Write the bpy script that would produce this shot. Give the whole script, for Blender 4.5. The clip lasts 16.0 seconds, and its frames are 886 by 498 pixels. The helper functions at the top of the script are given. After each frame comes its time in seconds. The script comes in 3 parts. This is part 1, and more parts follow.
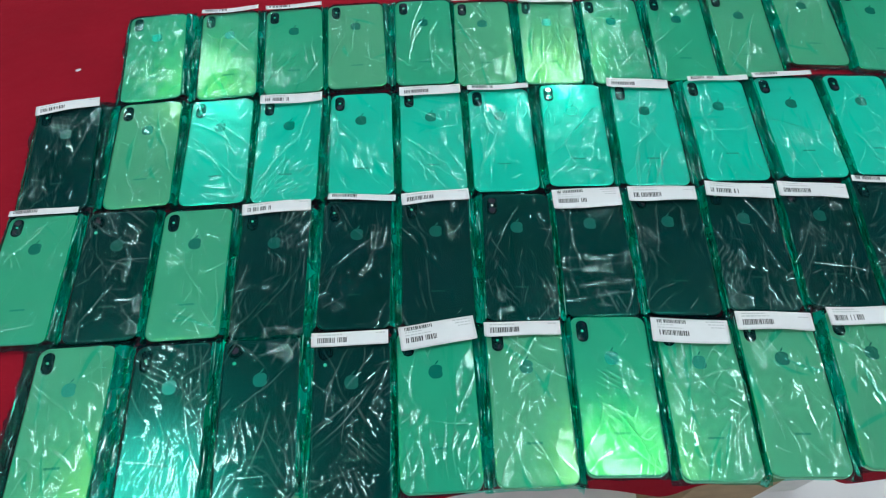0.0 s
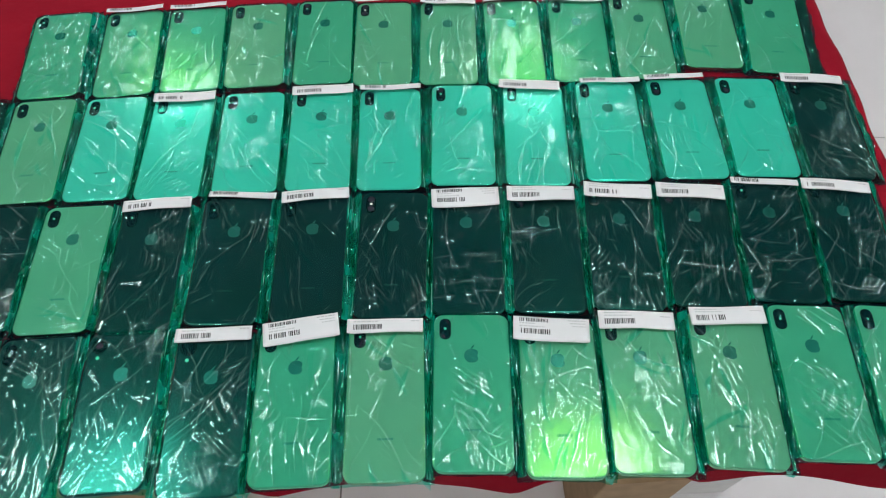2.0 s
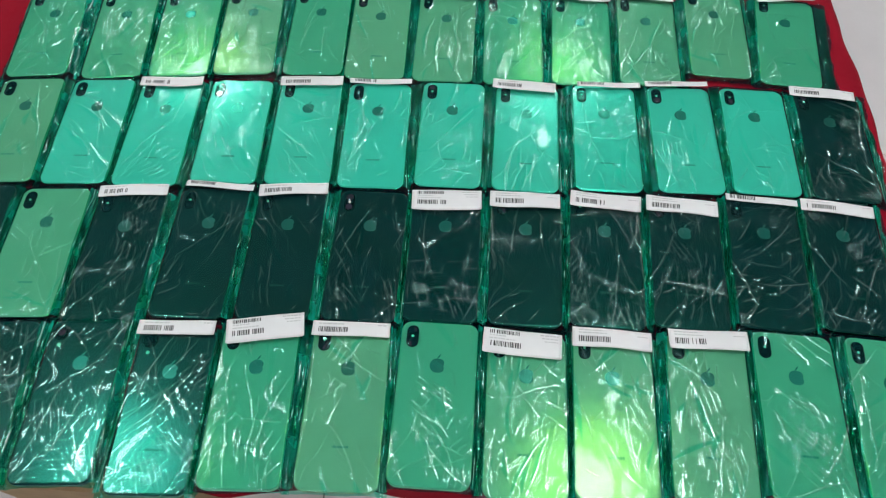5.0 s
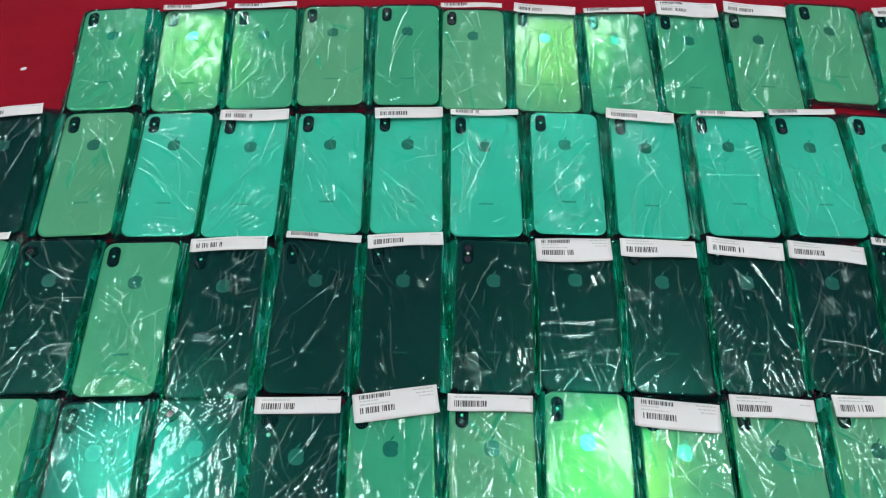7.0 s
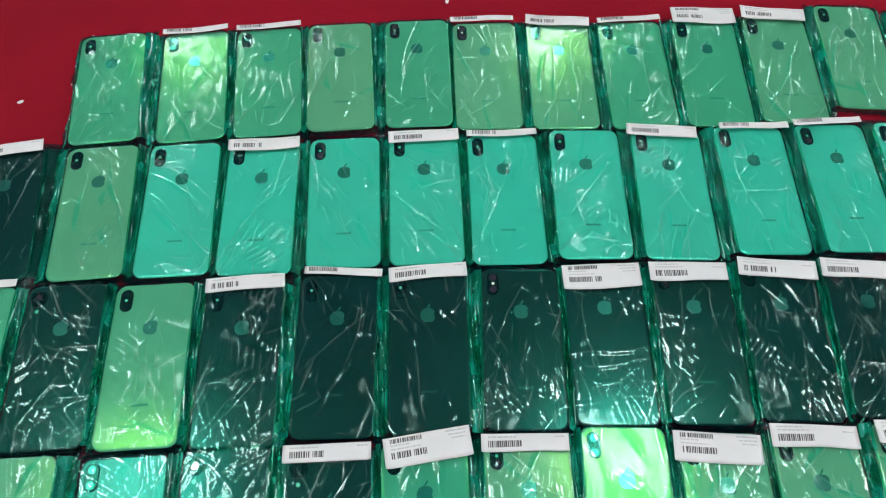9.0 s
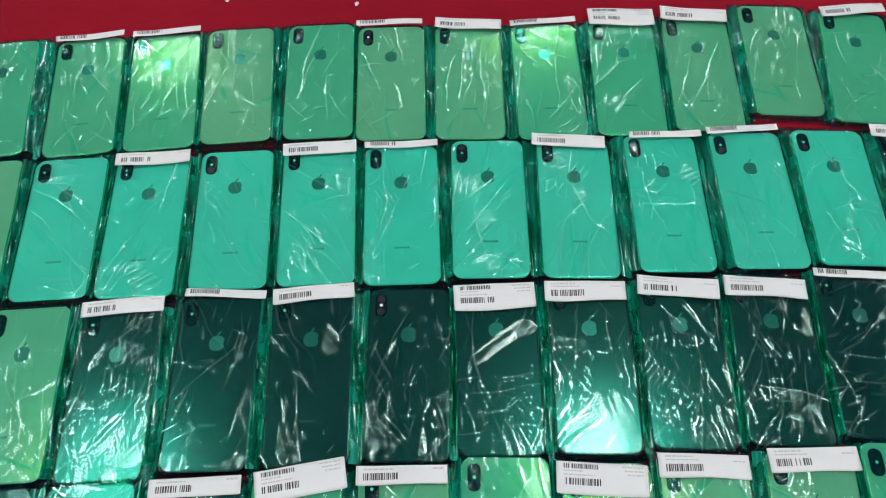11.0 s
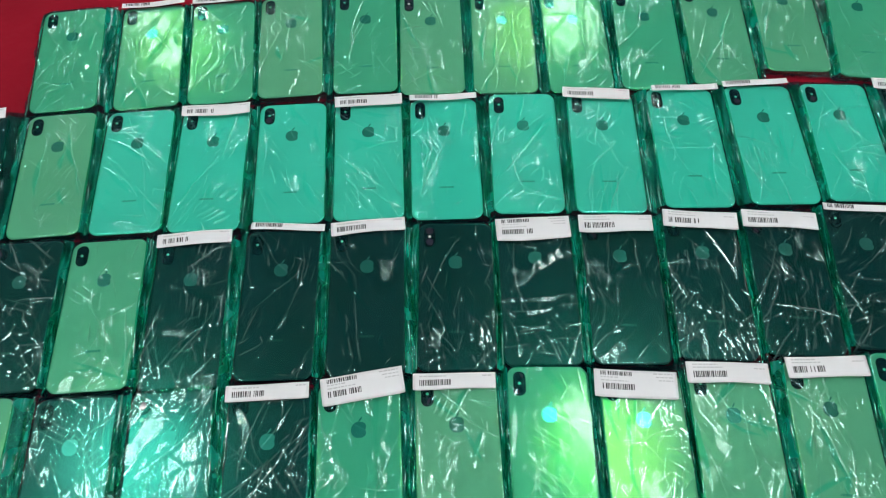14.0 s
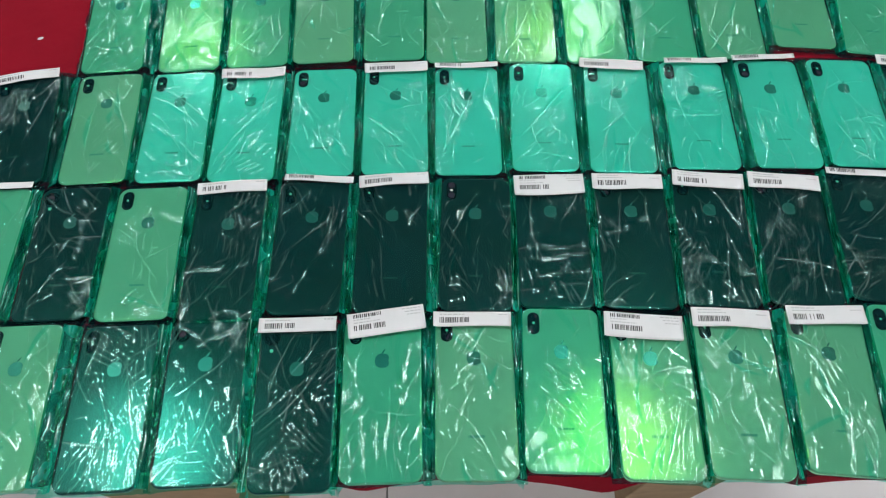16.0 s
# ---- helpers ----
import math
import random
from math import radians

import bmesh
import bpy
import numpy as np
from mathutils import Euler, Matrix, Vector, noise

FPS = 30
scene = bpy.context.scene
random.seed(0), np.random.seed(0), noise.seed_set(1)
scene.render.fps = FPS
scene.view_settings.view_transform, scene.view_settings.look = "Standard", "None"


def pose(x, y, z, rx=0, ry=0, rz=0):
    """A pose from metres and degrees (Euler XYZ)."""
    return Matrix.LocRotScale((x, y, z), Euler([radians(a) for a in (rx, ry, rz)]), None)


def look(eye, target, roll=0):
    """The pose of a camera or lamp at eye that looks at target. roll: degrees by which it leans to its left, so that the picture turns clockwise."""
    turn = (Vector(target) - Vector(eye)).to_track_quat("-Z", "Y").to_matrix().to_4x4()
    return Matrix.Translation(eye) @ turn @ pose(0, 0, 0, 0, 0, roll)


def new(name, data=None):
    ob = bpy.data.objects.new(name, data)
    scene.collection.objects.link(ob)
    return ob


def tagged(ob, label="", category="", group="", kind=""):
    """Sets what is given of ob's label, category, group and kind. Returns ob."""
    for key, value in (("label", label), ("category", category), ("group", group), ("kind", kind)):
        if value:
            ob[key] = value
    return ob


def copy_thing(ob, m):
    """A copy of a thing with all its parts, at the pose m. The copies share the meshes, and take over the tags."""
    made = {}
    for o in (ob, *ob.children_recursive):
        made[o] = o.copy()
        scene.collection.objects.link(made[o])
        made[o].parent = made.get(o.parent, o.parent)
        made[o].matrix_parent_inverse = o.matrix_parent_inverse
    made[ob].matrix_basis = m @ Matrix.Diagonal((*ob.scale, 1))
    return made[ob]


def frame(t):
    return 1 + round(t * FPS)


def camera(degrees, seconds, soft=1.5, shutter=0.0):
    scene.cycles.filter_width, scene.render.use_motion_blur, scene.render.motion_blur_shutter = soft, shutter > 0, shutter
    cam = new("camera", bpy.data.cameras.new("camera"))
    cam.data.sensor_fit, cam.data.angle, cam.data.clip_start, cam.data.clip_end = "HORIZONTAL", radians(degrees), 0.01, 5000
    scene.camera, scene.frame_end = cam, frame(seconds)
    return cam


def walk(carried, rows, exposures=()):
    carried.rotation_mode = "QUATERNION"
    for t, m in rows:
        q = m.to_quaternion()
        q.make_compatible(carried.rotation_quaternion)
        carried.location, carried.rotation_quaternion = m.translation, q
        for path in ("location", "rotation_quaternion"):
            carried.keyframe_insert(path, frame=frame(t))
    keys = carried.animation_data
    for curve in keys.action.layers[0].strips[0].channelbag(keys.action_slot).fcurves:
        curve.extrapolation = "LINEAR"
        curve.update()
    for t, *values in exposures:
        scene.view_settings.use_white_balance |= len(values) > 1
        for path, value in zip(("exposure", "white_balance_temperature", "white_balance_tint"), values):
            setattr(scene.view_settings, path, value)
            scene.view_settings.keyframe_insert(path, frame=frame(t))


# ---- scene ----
cam = camera(66.0, 16.0, soft=1.1)
PATH = [
    (0, (0.082, -0.565, 1.376), (0.114, 0.481, -0.328), -0.7),
    (0.5, (0.113, -0.557, 1.375), (0.163, 0.487, -0.33), -0.3),
    (1, (0.152, -0.564, 1.376), (0.207, 0.481, -0.329), -0.3),
    (1.5, (0.191, -0.573, 1.378), (0.236, 0.473, -0.326), -0.4),
    (2, (0.217, -0.577, 1.378), (0.246, 0.475, -0.322), -0.4),
    (2.5, (0.24, -0.582, 1.381), (0.245, 0.477, -0.316), -0.6),
    (3, (0.258, -0.582, 1.376), (0.24, 0.482, -0.317), -0.9),
    (3.2, (0.271, -0.584, 1.375), (0.237, 0.486, -0.314), -1.1),
    (5.3, (0.265, -0.539, 1.363), (0.224, 0.475, -0.361), -0.5),
    (5.5, (0.247, -0.528, 1.361), (0.214, 0.475, -0.369), -0.1),
    (6, (0.215, -0.497, 1.359), (0.198, 0.48, -0.386), 0.6),
    (6.5, (0.172, -0.476, 1.36), (0.171, 0.488, -0.393), 1.1),
    (7, (0.119, -0.451, 1.356), (0.137, 0.501, -0.403), 1.5),
    (7.5, (0.074, -0.431, 1.355), (0.109, 0.517, -0.406), 1.6),
    (8, (0.058, -0.42, 1.358), (0.105, 0.521, -0.407), 1.6),
    (8.5, (0.071, -0.412, 1.358), (0.113, 0.517, -0.413), 1.0),
    (11, (0.199, -0.364, 1.348), (0.229, 0.511, -0.45), -0.2),
    (11.5, (0.239, -0.361, 1.347), (0.271, 0.511, -0.452), -0.1),
    (12, (0.283, -0.358, 1.342), (0.318, 0.518, -0.456), 0.3),
    (12.5, (0.299, -0.362, 1.34), (0.33, 0.52, -0.455), 0.2),
    (13, (0.262, -0.382, 1.344), (0.296, 0.502, -0.449), 0.4),
    (13.5, (0.204, -0.417, 1.355), (0.235, 0.468, -0.438), 0.1),
    (14, (0.152, -0.458, 1.369), (0.183, 0.45, -0.413), -0.4),
    (14.5, (0.114, -0.485, 1.37), (0.15, 0.437, -0.405), -0.4),
    (15, (0.112, -0.508, 1.376), (0.139, 0.432, -0.389), -0.8),
    (15.5, (0.135, -0.526, 1.371), (0.145, 0.414, -0.395), -1.2),
    (16, (0.143, -0.537, 1.377), (0.134, 0.411, -0.384), -1.3),
]
walk(cam, [(t, look(eye, target, roll)) for t, eye, target, roll in PATH], exposures=[(0.0, -0.05, 5950, 2), (0.5, -0.05, 6150, 6), (1.5, -0.05, 6400, 9), (3.0, -0.05, 6500, 10), (16.0, -0.05, 6500, 10)])

# ---- world and light levels ----
world = bpy.data.worlds.new("room_world")
scene.world = world
world.use_nodes = True
world.node_tree.nodes["Background"].inputs[0].default_value = (0.8, 0.88, 1.0, 1)
world.node_tree.nodes["Background"].inputs[1].default_value = 0.05
PANEL_LIGHT = 29.0          # strength of each ceiling panel's diffuser
TABLE_Z = 0.75


# ---- materials ----
def material(name):
    m = bpy.data.materials.new(name)
    m.use_nodes = True
    nt = m.node_tree
    return m, nt, nt.nodes["Principled BSDF"]


def node(nt, kind, **values):
    n = nt.nodes.new(kind)
    for key, value in values.items():
        n.inputs[key].default_value = value
    return n


def noise_tex(nt, scale, detail=4.0, rough=0.55, coords="Object", per_object=False):
    tc = nt.nodes.new("ShaderNodeTexCoord")
    out = tc.outputs[coords]
    if per_object:
        info = nt.nodes.new("ShaderNodeObjectInfo")
        add = nt.nodes.new("ShaderNodeVectorMath")
        add.operation = "MULTIPLY_ADD"
        add.inputs[1].default_value = (1, 1, 1)
        nt.links.new(out, add.inputs[0])
        mul = nt.nodes.new("ShaderNodeMath")
        mul.operation = "MULTIPLY"
        mul.inputs[1].default_value = 7.3
        nt.links.new(info.outputs["Random"], mul.inputs[0])
        nt.links.new(mul.outputs[0], add.inputs[2])
        out = add.outputs[0]
    n = node(nt, "ShaderNodeTexNoise", Scale=scale, Detail=detail, Roughness=rough)
    nt.links.new(out, n.inputs["Vector"])
    return n


def ramp(nt, source, stops):
    r = nt.nodes.new("ShaderNodeValToRGB")
    while len(r.color_ramp.elements) < len(stops):
        r.color_ramp.elements.new(0.5)
    for e, (at, col) in zip(r.color_ramp.elements, stops):
        e.position, e.color = at, (*col, 1)
    nt.links.new(source, r.inputs[0])
    return r.outputs[0]


def bump(nt, height, strength, distance, target):
    b = node(nt, "ShaderNodeBump", Strength=strength, Distance=distance)
    nt.links.new(height, b.inputs["Height"])
    nt.links.new(b.outputs[0], target.inputs["Normal"])
    return b


def plain(name, colour, rough, metal=0.0, vary=0.12, scale=60.0, relief=0.0, coat=0.0):
    """A surface with a light two-scale mottling of its colour."""
    m, nt, p = material(name)
    n = noise_tex(nt, scale, 6.0, 0.65)
    lo = tuple(c * (1 - vary) for c in colour)
    hi = tuple(min(1, c * (1 + vary)) for c in colour)
    nt.links.new(ramp(nt, n.outputs[0], [(0.3, lo), (0.7, hi)]), p.inputs["Base Color"])
    p.inputs["Roughness"].default_value, p.inputs["Metallic"].default_value = rough, metal
    p.inputs["Coat Weight"].default_value, p.inputs["Coat Roughness"].default_value = coat, 0.06
    if relief:
        bump(nt, n.outputs[0], 0.5, relief, p)
    return m


def back_glass(name, colour, sheen, amount, rough):
    """The coloured glass back of a phone: paint under the glass and a pearly reflecting coat."""
    m, nt, p = material(name)
    n = noise_tex(nt, 18.0, 3.0, 0.6, per_object=True)
    nt.links.new(ramp(nt, n.outputs[0], [(0.3, tuple(c * 0.95 for c in colour)), (0.7, tuple(min(1, c * 1.04) for c in colour))]), p.inputs["Base Color"])
    p.inputs["Roughness"].default_value = 0.35
    p.inputs["Specular IOR Level"].default_value = 0.35
    fine = noise_tex(nt, 420.0, 3.0, 0.6, per_object=True)
    rr = node(nt, "ShaderNodeMapRange")
    rr.inputs["To Min"].default_value, rr.inputs["To Max"].default_value = rough * 0.9, rough * 1.15
    nt.links.new(fine.outputs[0], rr.inputs["Value"])
    pearl = node(nt, "ShaderNodeBsdfGlossy", Color=(*sheen, 1))
    nt.links.new(rr.outputs[0], pearl.inputs["Roughness"])
    mix = nt.nodes.new("ShaderNodeMixShader")
    mix.inputs[0].default_value = amount
    nt.links.new(p.outputs[0], mix.inputs[1])
    nt.links.new(pearl.outputs[0], mix.inputs[2])
    nt.links.new(mix.outputs[0], nt.nodes["Material Output"].inputs["Surface"])
    return m


def link_math(nt, operation, first, second):
    n = nt.nodes.new("ShaderNodeMath")
    n.operation = operation
    for slot, value in ((0, first), (1, second)):
        if isinstance(value, (int, float)):
            n.inputs[slot].default_value = value
        else:
            nt.links.new(value, n.inputs[slot])
    return n.outputs[0]


def link_vector(nt, operation, first, second=None):
    n = nt.nodes.new("ShaderNodeVectorMath")
    n.operation = operation
    for slot, value in ((0, first), (1, second)):
        if isinstance(value, tuple):
            n.inputs[slot].default_value = value
        elif value is not None:
            nt.links.new(value, n.inputs[slot])
    return n.outputs[0]


def shifted_coords(nt, warp, warp_scale):
    """Object coordinates, moved by a random step for each object and bent by a slow noise."""
    info, tc = nt.nodes.new("ShaderNodeObjectInfo"), nt.nodes.new("ShaderNodeTexCoord")
    step = nt.nodes.new("ShaderNodeCombineXYZ")
    nt.links.new(link_math(nt, "MULTIPLY", info.outputs["Random"], 7.3), step.inputs[0])
    nt.links.new(link_math(nt, "MULTIPLY", info.outputs["Random"], 3.1), step.inputs[1])
    at = link_vector(nt, "ADD", tc.outputs["Object"], step.outputs[0])
    bend = node(nt, "ShaderNodeTexNoise", Scale=warp_scale, Detail=2.0)
    nt.links.new(at, bend.inputs["Vector"])
    off = link_vector(nt, "MULTIPLY", link_vector(nt, "SUBTRACT", bend.outputs["Color"], (0.5, 0.5, 0.5)), (warp, warp, 0.0))
    return link_vector(nt, "ADD", at, off)


def flakes(nt, coords, size, turn, feature):
    """Long cells of the creased sheet: size gives their width and length in metres."""
    mp = nt.nodes.new("ShaderNodeMapping")
    mp.vector_type = "TEXTURE"
    mp.inputs["Rotation"].default_value = (0, 0, radians(turn))
    mp.inputs["Scale"].default_value = (size[0], size[1], 1.0)
    nt.links.new(coords, mp.inputs["Vector"])
    v = nt.nodes.new("ShaderNodeTexVoronoi")
    v.voronoi_dimensions, v.feature = "2D", feature
    v.inputs["Scale"].default_value = 1.0
    nt.links.new(mp.outputs[0], v.inputs["Vector"])
    return v


def patches(nt, coords, scale, low, high):
    n = node(nt, "ShaderNodeTexNoise", Scale=scale, Detail=2.0)
    nt.links.new(coords, n.inputs["Vector"])
    m = node(nt, "ShaderNodeMapRange")
    m.inputs["From Min"].default_value, m.inputs["From Max"].default_value = low, high
    nt.links.new(n.outputs[0], m.inputs["Value"])
    return m.outputs[0]


def film(name, tint, gloss_rough, haze, milk_colour, creased=1.0):
    """Thin tinted polythene: what passes is tinted, hard-edged creases catch the lights, and a trace of haze."""
    m, nt, p = material(name)
    nt.nodes.remove(p)
    out = nt.nodes["Material Output"]
    clear = node(nt, "ShaderNodeBsdfTransparent", Color=(*tint, 1))
    gloss = node(nt, "ShaderNodeBsdfGlossy", Color=(0.80, 1.0, 0.96, 1), Roughness=gloss_rough)
    milk = node(nt, "ShaderNodeBsdfDiffuse", Color=(*milk_colour, 1))
    fres = node(nt, "ShaderNodeFresnel", IOR=1.58)
    body, top = nt.nodes.new("ShaderNodeMixShader"), nt.nodes.new("ShaderNodeMixShader")
    coords = shifted_coords(nt, 0.020, 38.0)
    # along a crease, extra shine put in as glint lines; ply: where it lies double; thin: a bag of thinner, paler film
    crest_glint, ply, thin = (nt.nodes.new("ShaderNodeAttribute") for _ in range(3))
    crest_glint.attribute_name, ply.attribute_name, thin.attribute_name = "crest_glint", "ply", "thin"
    # flat flakes that lean their own way, in the crushed patches
    normal = nt.nodes.new("ShaderNodeBump")
    normal.inputs["Strength"].default_value, normal.inputs["Distance"].default_value = 0.75, 0.0003
    ripple = flakes(nt, coords, (0.006, 0.034), 6.0, "SMOOTH_F1")
    nt.links.new(ripple.outputs["Distance"], normal.inputs["Height"])
    cell = flakes(nt, coords, (0.009, 0.030), -12.0, "F1")
    lean = 0.10 + 0.16 * creased
    tip = link_vector(nt, "MULTIPLY", link_vector(nt, "SUBTRACT", cell.outputs["Color"], (0.5, 0.5, 0.5)), (lean, lean, 0.0))
    scaled = nt.nodes.new("ShaderNodeVectorMath")
    scaled.operation = "SCALE"
    nt.links.new(tip, scaled.inputs[0])
    nt.links.new(patches(nt, coords, 18.0, 0.60 - 0.12 * creased, 0.68 - 0.12 * creased), scaled.inputs["Scale"])
    normal = link_vector(nt, "NORMALIZE", link_vector(nt, "ADD", normal.outputs[0], scaled.outputs[0]))
    for s in (gloss, fres):
        nt.links.new(normal, s.inputs["Normal"])
    nt.links.new(link_math(nt, "ADD", link_math(nt, "MULTIPLY", crest_glint.outputs["Fac"], 0.25), gloss_rough), gloss.inputs["Roughness"])
    tinted = nt.nodes.new("ShaderNodeMix")
    tinted.data_type = "RGBA"
    pale = nt.nodes.new("ShaderNodeMix")
    pale.data_type = "RGBA"
    pale.inputs[6].default_value = (*tint, 1)
    pale.inputs[7].default_value = (tint[0] * 1.55, tint[1] * 1.01, tint[2] * 1.0, 1)
    nt.links.new(thin.outputs["Fac"], pale.inputs[0])
    nt.links.new(pale.outputs[2], tinted.inputs[6])
    tinted.inputs[7].default_value = (*(c ** 1.12 for c in tint), 1)
    nt.links.new(ply.outputs["Fac"], tinted.inputs[0])
    nt.links.new(tinted.outputs[2], clear.inputs["Color"])
    nt.links.new(link_math(nt, "MULTIPLY", patches(nt, coords, 30.0, 0.2, 0.8), 2.0 * haze), body.inputs[0])
    nt.links.new(clear.outputs[0], body.inputs[1])
    nt.links.new(milk.outputs[0], body.inputs[2])
    # shine is raised along the crests to imitate unbroken lines of reflected light
    shine = link_math(nt, "ADD", link_math(nt, "MULTIPLY", fres.outputs[0], 0.40), link_math(nt, "MULTIPLY", crest_glint.outputs["Fac"], 0.33))
    nt.links.new(shine, top.inputs[0])
    nt.links.new(body.outputs[0], top.inputs[1])
    nt.links.new(gloss.outputs[0], top.inputs[2])
    nt.links.new(top.outputs[0], out.inputs["Surface"])
    return m


def cloth_material():
    m, nt, p = material("red_cloth")
    big = noise_tex(nt, 3.5, 5.0, 0.6)
    nt.links.new(ramp(nt, big.outputs[0], [(0.25, (0.215, 0.0020, 0.011)), (0.75, (0.30, 0.0035, 0.017))]), p.inputs["Base Color"])
    p.inputs["Roughness"].default_value = 0.85
    p.inputs["Specular IOR Level"].default_value = 0.15
    fine = noise_tex(nt, 900.0, 3.0, 0.7)
    slow = noise_tex(nt, 26.0, 3.0, 0.6)
    mix = nt.nodes.new("ShaderNodeMath")
    mix.operation = "MULTIPLY_ADD"
    mix.inputs[1].default_value = 0.12
    nt.links.new(fine.outputs[0], mix.inputs[0])
    nt.links.new(slow.outputs[0], mix.inputs[2])
    bump(nt, mix.outputs[0], 0.5, 0.004, p)
    return m


def emitter(name, colour, strength):
    m, nt, p = material(name)
    p.inputs["Base Color"].default_value = (0.8, 0.8, 0.8, 1)
    p.inputs["Emission Color"].default_value = (*colour, 1)
    p.inputs["Emission Strength"].default_value = strength
    return m


GOLD = back_glass("gold_back_glass", (0.92, 0.60, 0.50), (1.0, 0.42, 0.03), 0.12, 0.15)
SILVER = back_glass("silver_back_glass", (0.68, 0.80, 0.82), (0.9, 0.95, 1.0), 0.13, 0.17)
GREY = back_glass("dark_grey_back_glass", (0.030, 0.026, 0.036), (0.9, 0.95, 1.0), 0.050, 0.16)
GOLD_RIM = plain("gold_steel_band", (0.80, 0.62, 0.42), 0.2, 1.0, 0.05)
SILVER_RIM = plain("steel_band", (0.78, 0.79, 0.80), 0.2, 1.0, 0.05)
GREY_RIM = plain("black_steel_band", (0.10, 0.10, 0.11), 0.22, 1.0, 0.05)
LOGO = plain("mirror_emblem", (0.45, 0.46, 0.47), 0.2, 0.6, 0.03)
LOGO_GREY = plain("grey_mirror_emblem", (0.20, 0.21, 0.23), 0.3, 0.6, 0.03)
INK = plain("grey_print", (0.34, 0.33, 0.32), 0.4, 0.0, 0.05)
PALE_INK = plain("pale_print", (0.09, 0.095, 0.10), 0.35, 0.7, 0.05)
BLACK_GLASS = plain("black_glass", (0.012, 0.012, 0.014), 0.2, 0.0, 0.1)
LENS = plain("lens_glass", (0.02, 0.02, 0.035), 0.04, 0.0, 0.1, coat=1.0)
FLASH = plain("flash_window", (0.85, 0.83, 0.72), 0.3, 0.0, 0.05)
PAPER = plain("white_label_paper", (0.70, 0.70, 0.72), 0.6, 0.0, 0.03, 25.0)
PRINT = plain("black_label_print", (0.03, 0.03, 0.035), 0.6, 0.0, 0.1)
PRINT_GREY = plain("grey_label_print", (0.48, 0.48, 0.50), 0.6, 0.0, 0.1)
FILM = film("green_polythene", (0.225, 0.84, 0.70), 0.075, 0.02, (0.03, 0.18, 0.32), 1.0)
FILM_TAUT = film("green_polythene_taut", (0.225, 0.84, 0.70), 0.075, 0.02, (0.03, 0.18, 0.32), 0.45)
FOLD = film("green_polythene_folded", (0.14, 0.74, 0.56), 0.10, 0.30, (0.008, 0.46, 0.32), 1.0)
FLAP = film("green_polythene_flap", (0.30, 0.80, 0.66), 0.10, 0.11, (0.03, 0.36, 0.32), 0.6)
RED = cloth_material()
WOOD = plain("table_board", (0.42, 0.33, 0.24), 0.6, 0.0, 0.2, 12.0)
STEEL = plain("grey_painted_steel", (0.35, 0.36, 0.37), 0.4, 0.3, 0.1)
CARD = plain("brown_cardboard", (0.36, 0.24, 0.13), 0.8, 0.0, 0.14, 30.0, 0.0008)
TAPE = plain("brown_parcel_tape", (0.36, 0.21, 0.10), 0.3, 0.0, 0.1)
WHITE_CARD = plain("white_cardboard", (0.74, 0.73, 0.71), 0.7, 0.0, 0.06, 30.0)
TILE = plain("pale_floor_tile", (0.80, 0.76, 0.78), 0.22, 0.0, 0.04, 3.0)
GROUT = plain("dark_tile_joint", (0.16, 0.15, 0.15), 0.8, 0.0, 0.2)
WALL = plain("wall_paint", (0.34, 0.35, 0.36), 0.8, 0.0, 0.05, 4.0)
CEIL = plain("pale_grey_ceiling_board", (0.25, 0.26, 0.27), 0.85, 0.0, 0.05, 6.0)
PANEL = emitter("lit_panel_diffuser", (0.97, 1.0, 0.98), PANEL_LIGHT)
ALU = plain("white_panel_frame", (0.75, 0.75, 0.75), 0.4, 0.2, 0.05)


# ---- mesh helpers ----
def part(name, bm, mat, parent=None, label="", smooth=False):
    """Links a bmesh as one mesh object, under its thing."""
    me = bpy.data.meshes.new(name)
    bm.to_mesh(me)
    bm.free()
    me.materials.append(mat)
    if smooth:
        me.polygons.foreach_set("use_smooth", [True] * len(me.polygons))
    ob = new(name, me)
    ob.parent = parent
    if label:
        tagged(ob, label)
    return ob


def linked(name, me, parent, label=""):
    ob = new(name, me)
    ob.parent = parent
    if label:
        tagged(ob, label)
    return ob


def box(bm, x0, y0, z0, x1, y1, z1, bevel=0.0):
    made = bmesh.ops.create_cube(bm, size=1.0, matrix=Matrix.Translation(((x0 + x1) / 2, (y0 + y1) / 2, (z0 + z1) / 2)) @ Matrix.Diagonal((x1 - x0, y1 - y0, z1 - z0, 1)))
    if bevel:
        edges = list({e for v in made["verts"] for e in v.link_edges})
        bmesh.ops.bevel(bm, geom=edges, offset=bevel, segments=2, affect="EDGES", profile=0.6)
    return bm


def rounded_outline(w, h, r, steps=7):
    pts = []
    for cx, cy, a0 in ((w / 2 - r, h / 2 - r, 0), (-w / 2 + r, h / 2 - r, 90), (-w / 2 + r, -h / 2 + r, 180), (w / 2 - r, -h / 2 + r, 270)):
        for i in range(steps + 1):
            a = radians(a0 + 90 * i / steps)
            pts.append((cx + r * math.cos(a), cy + r * math.sin(a)))
    return pts


def lofted(rings, close_top=True, close_bottom=True):
    """A bmesh skinned through closed rings of equal count, bottom first."""
    bm = bmesh.new()
    vs = [[bm.verts.new(p) for p in ring] for ring in rings]
    n = len(vs[0])
    for a, b in zip(vs, vs[1:]):
        for i in range(n):
            bm.faces.new((a[i], a[(i + 1) % n], b[(i + 1) % n], b[i]))
    if close_top:
        bm.faces.new(vs[-1])
    if close_bottom:
        bm.faces.new(list(reversed(vs[0])))
    return bm


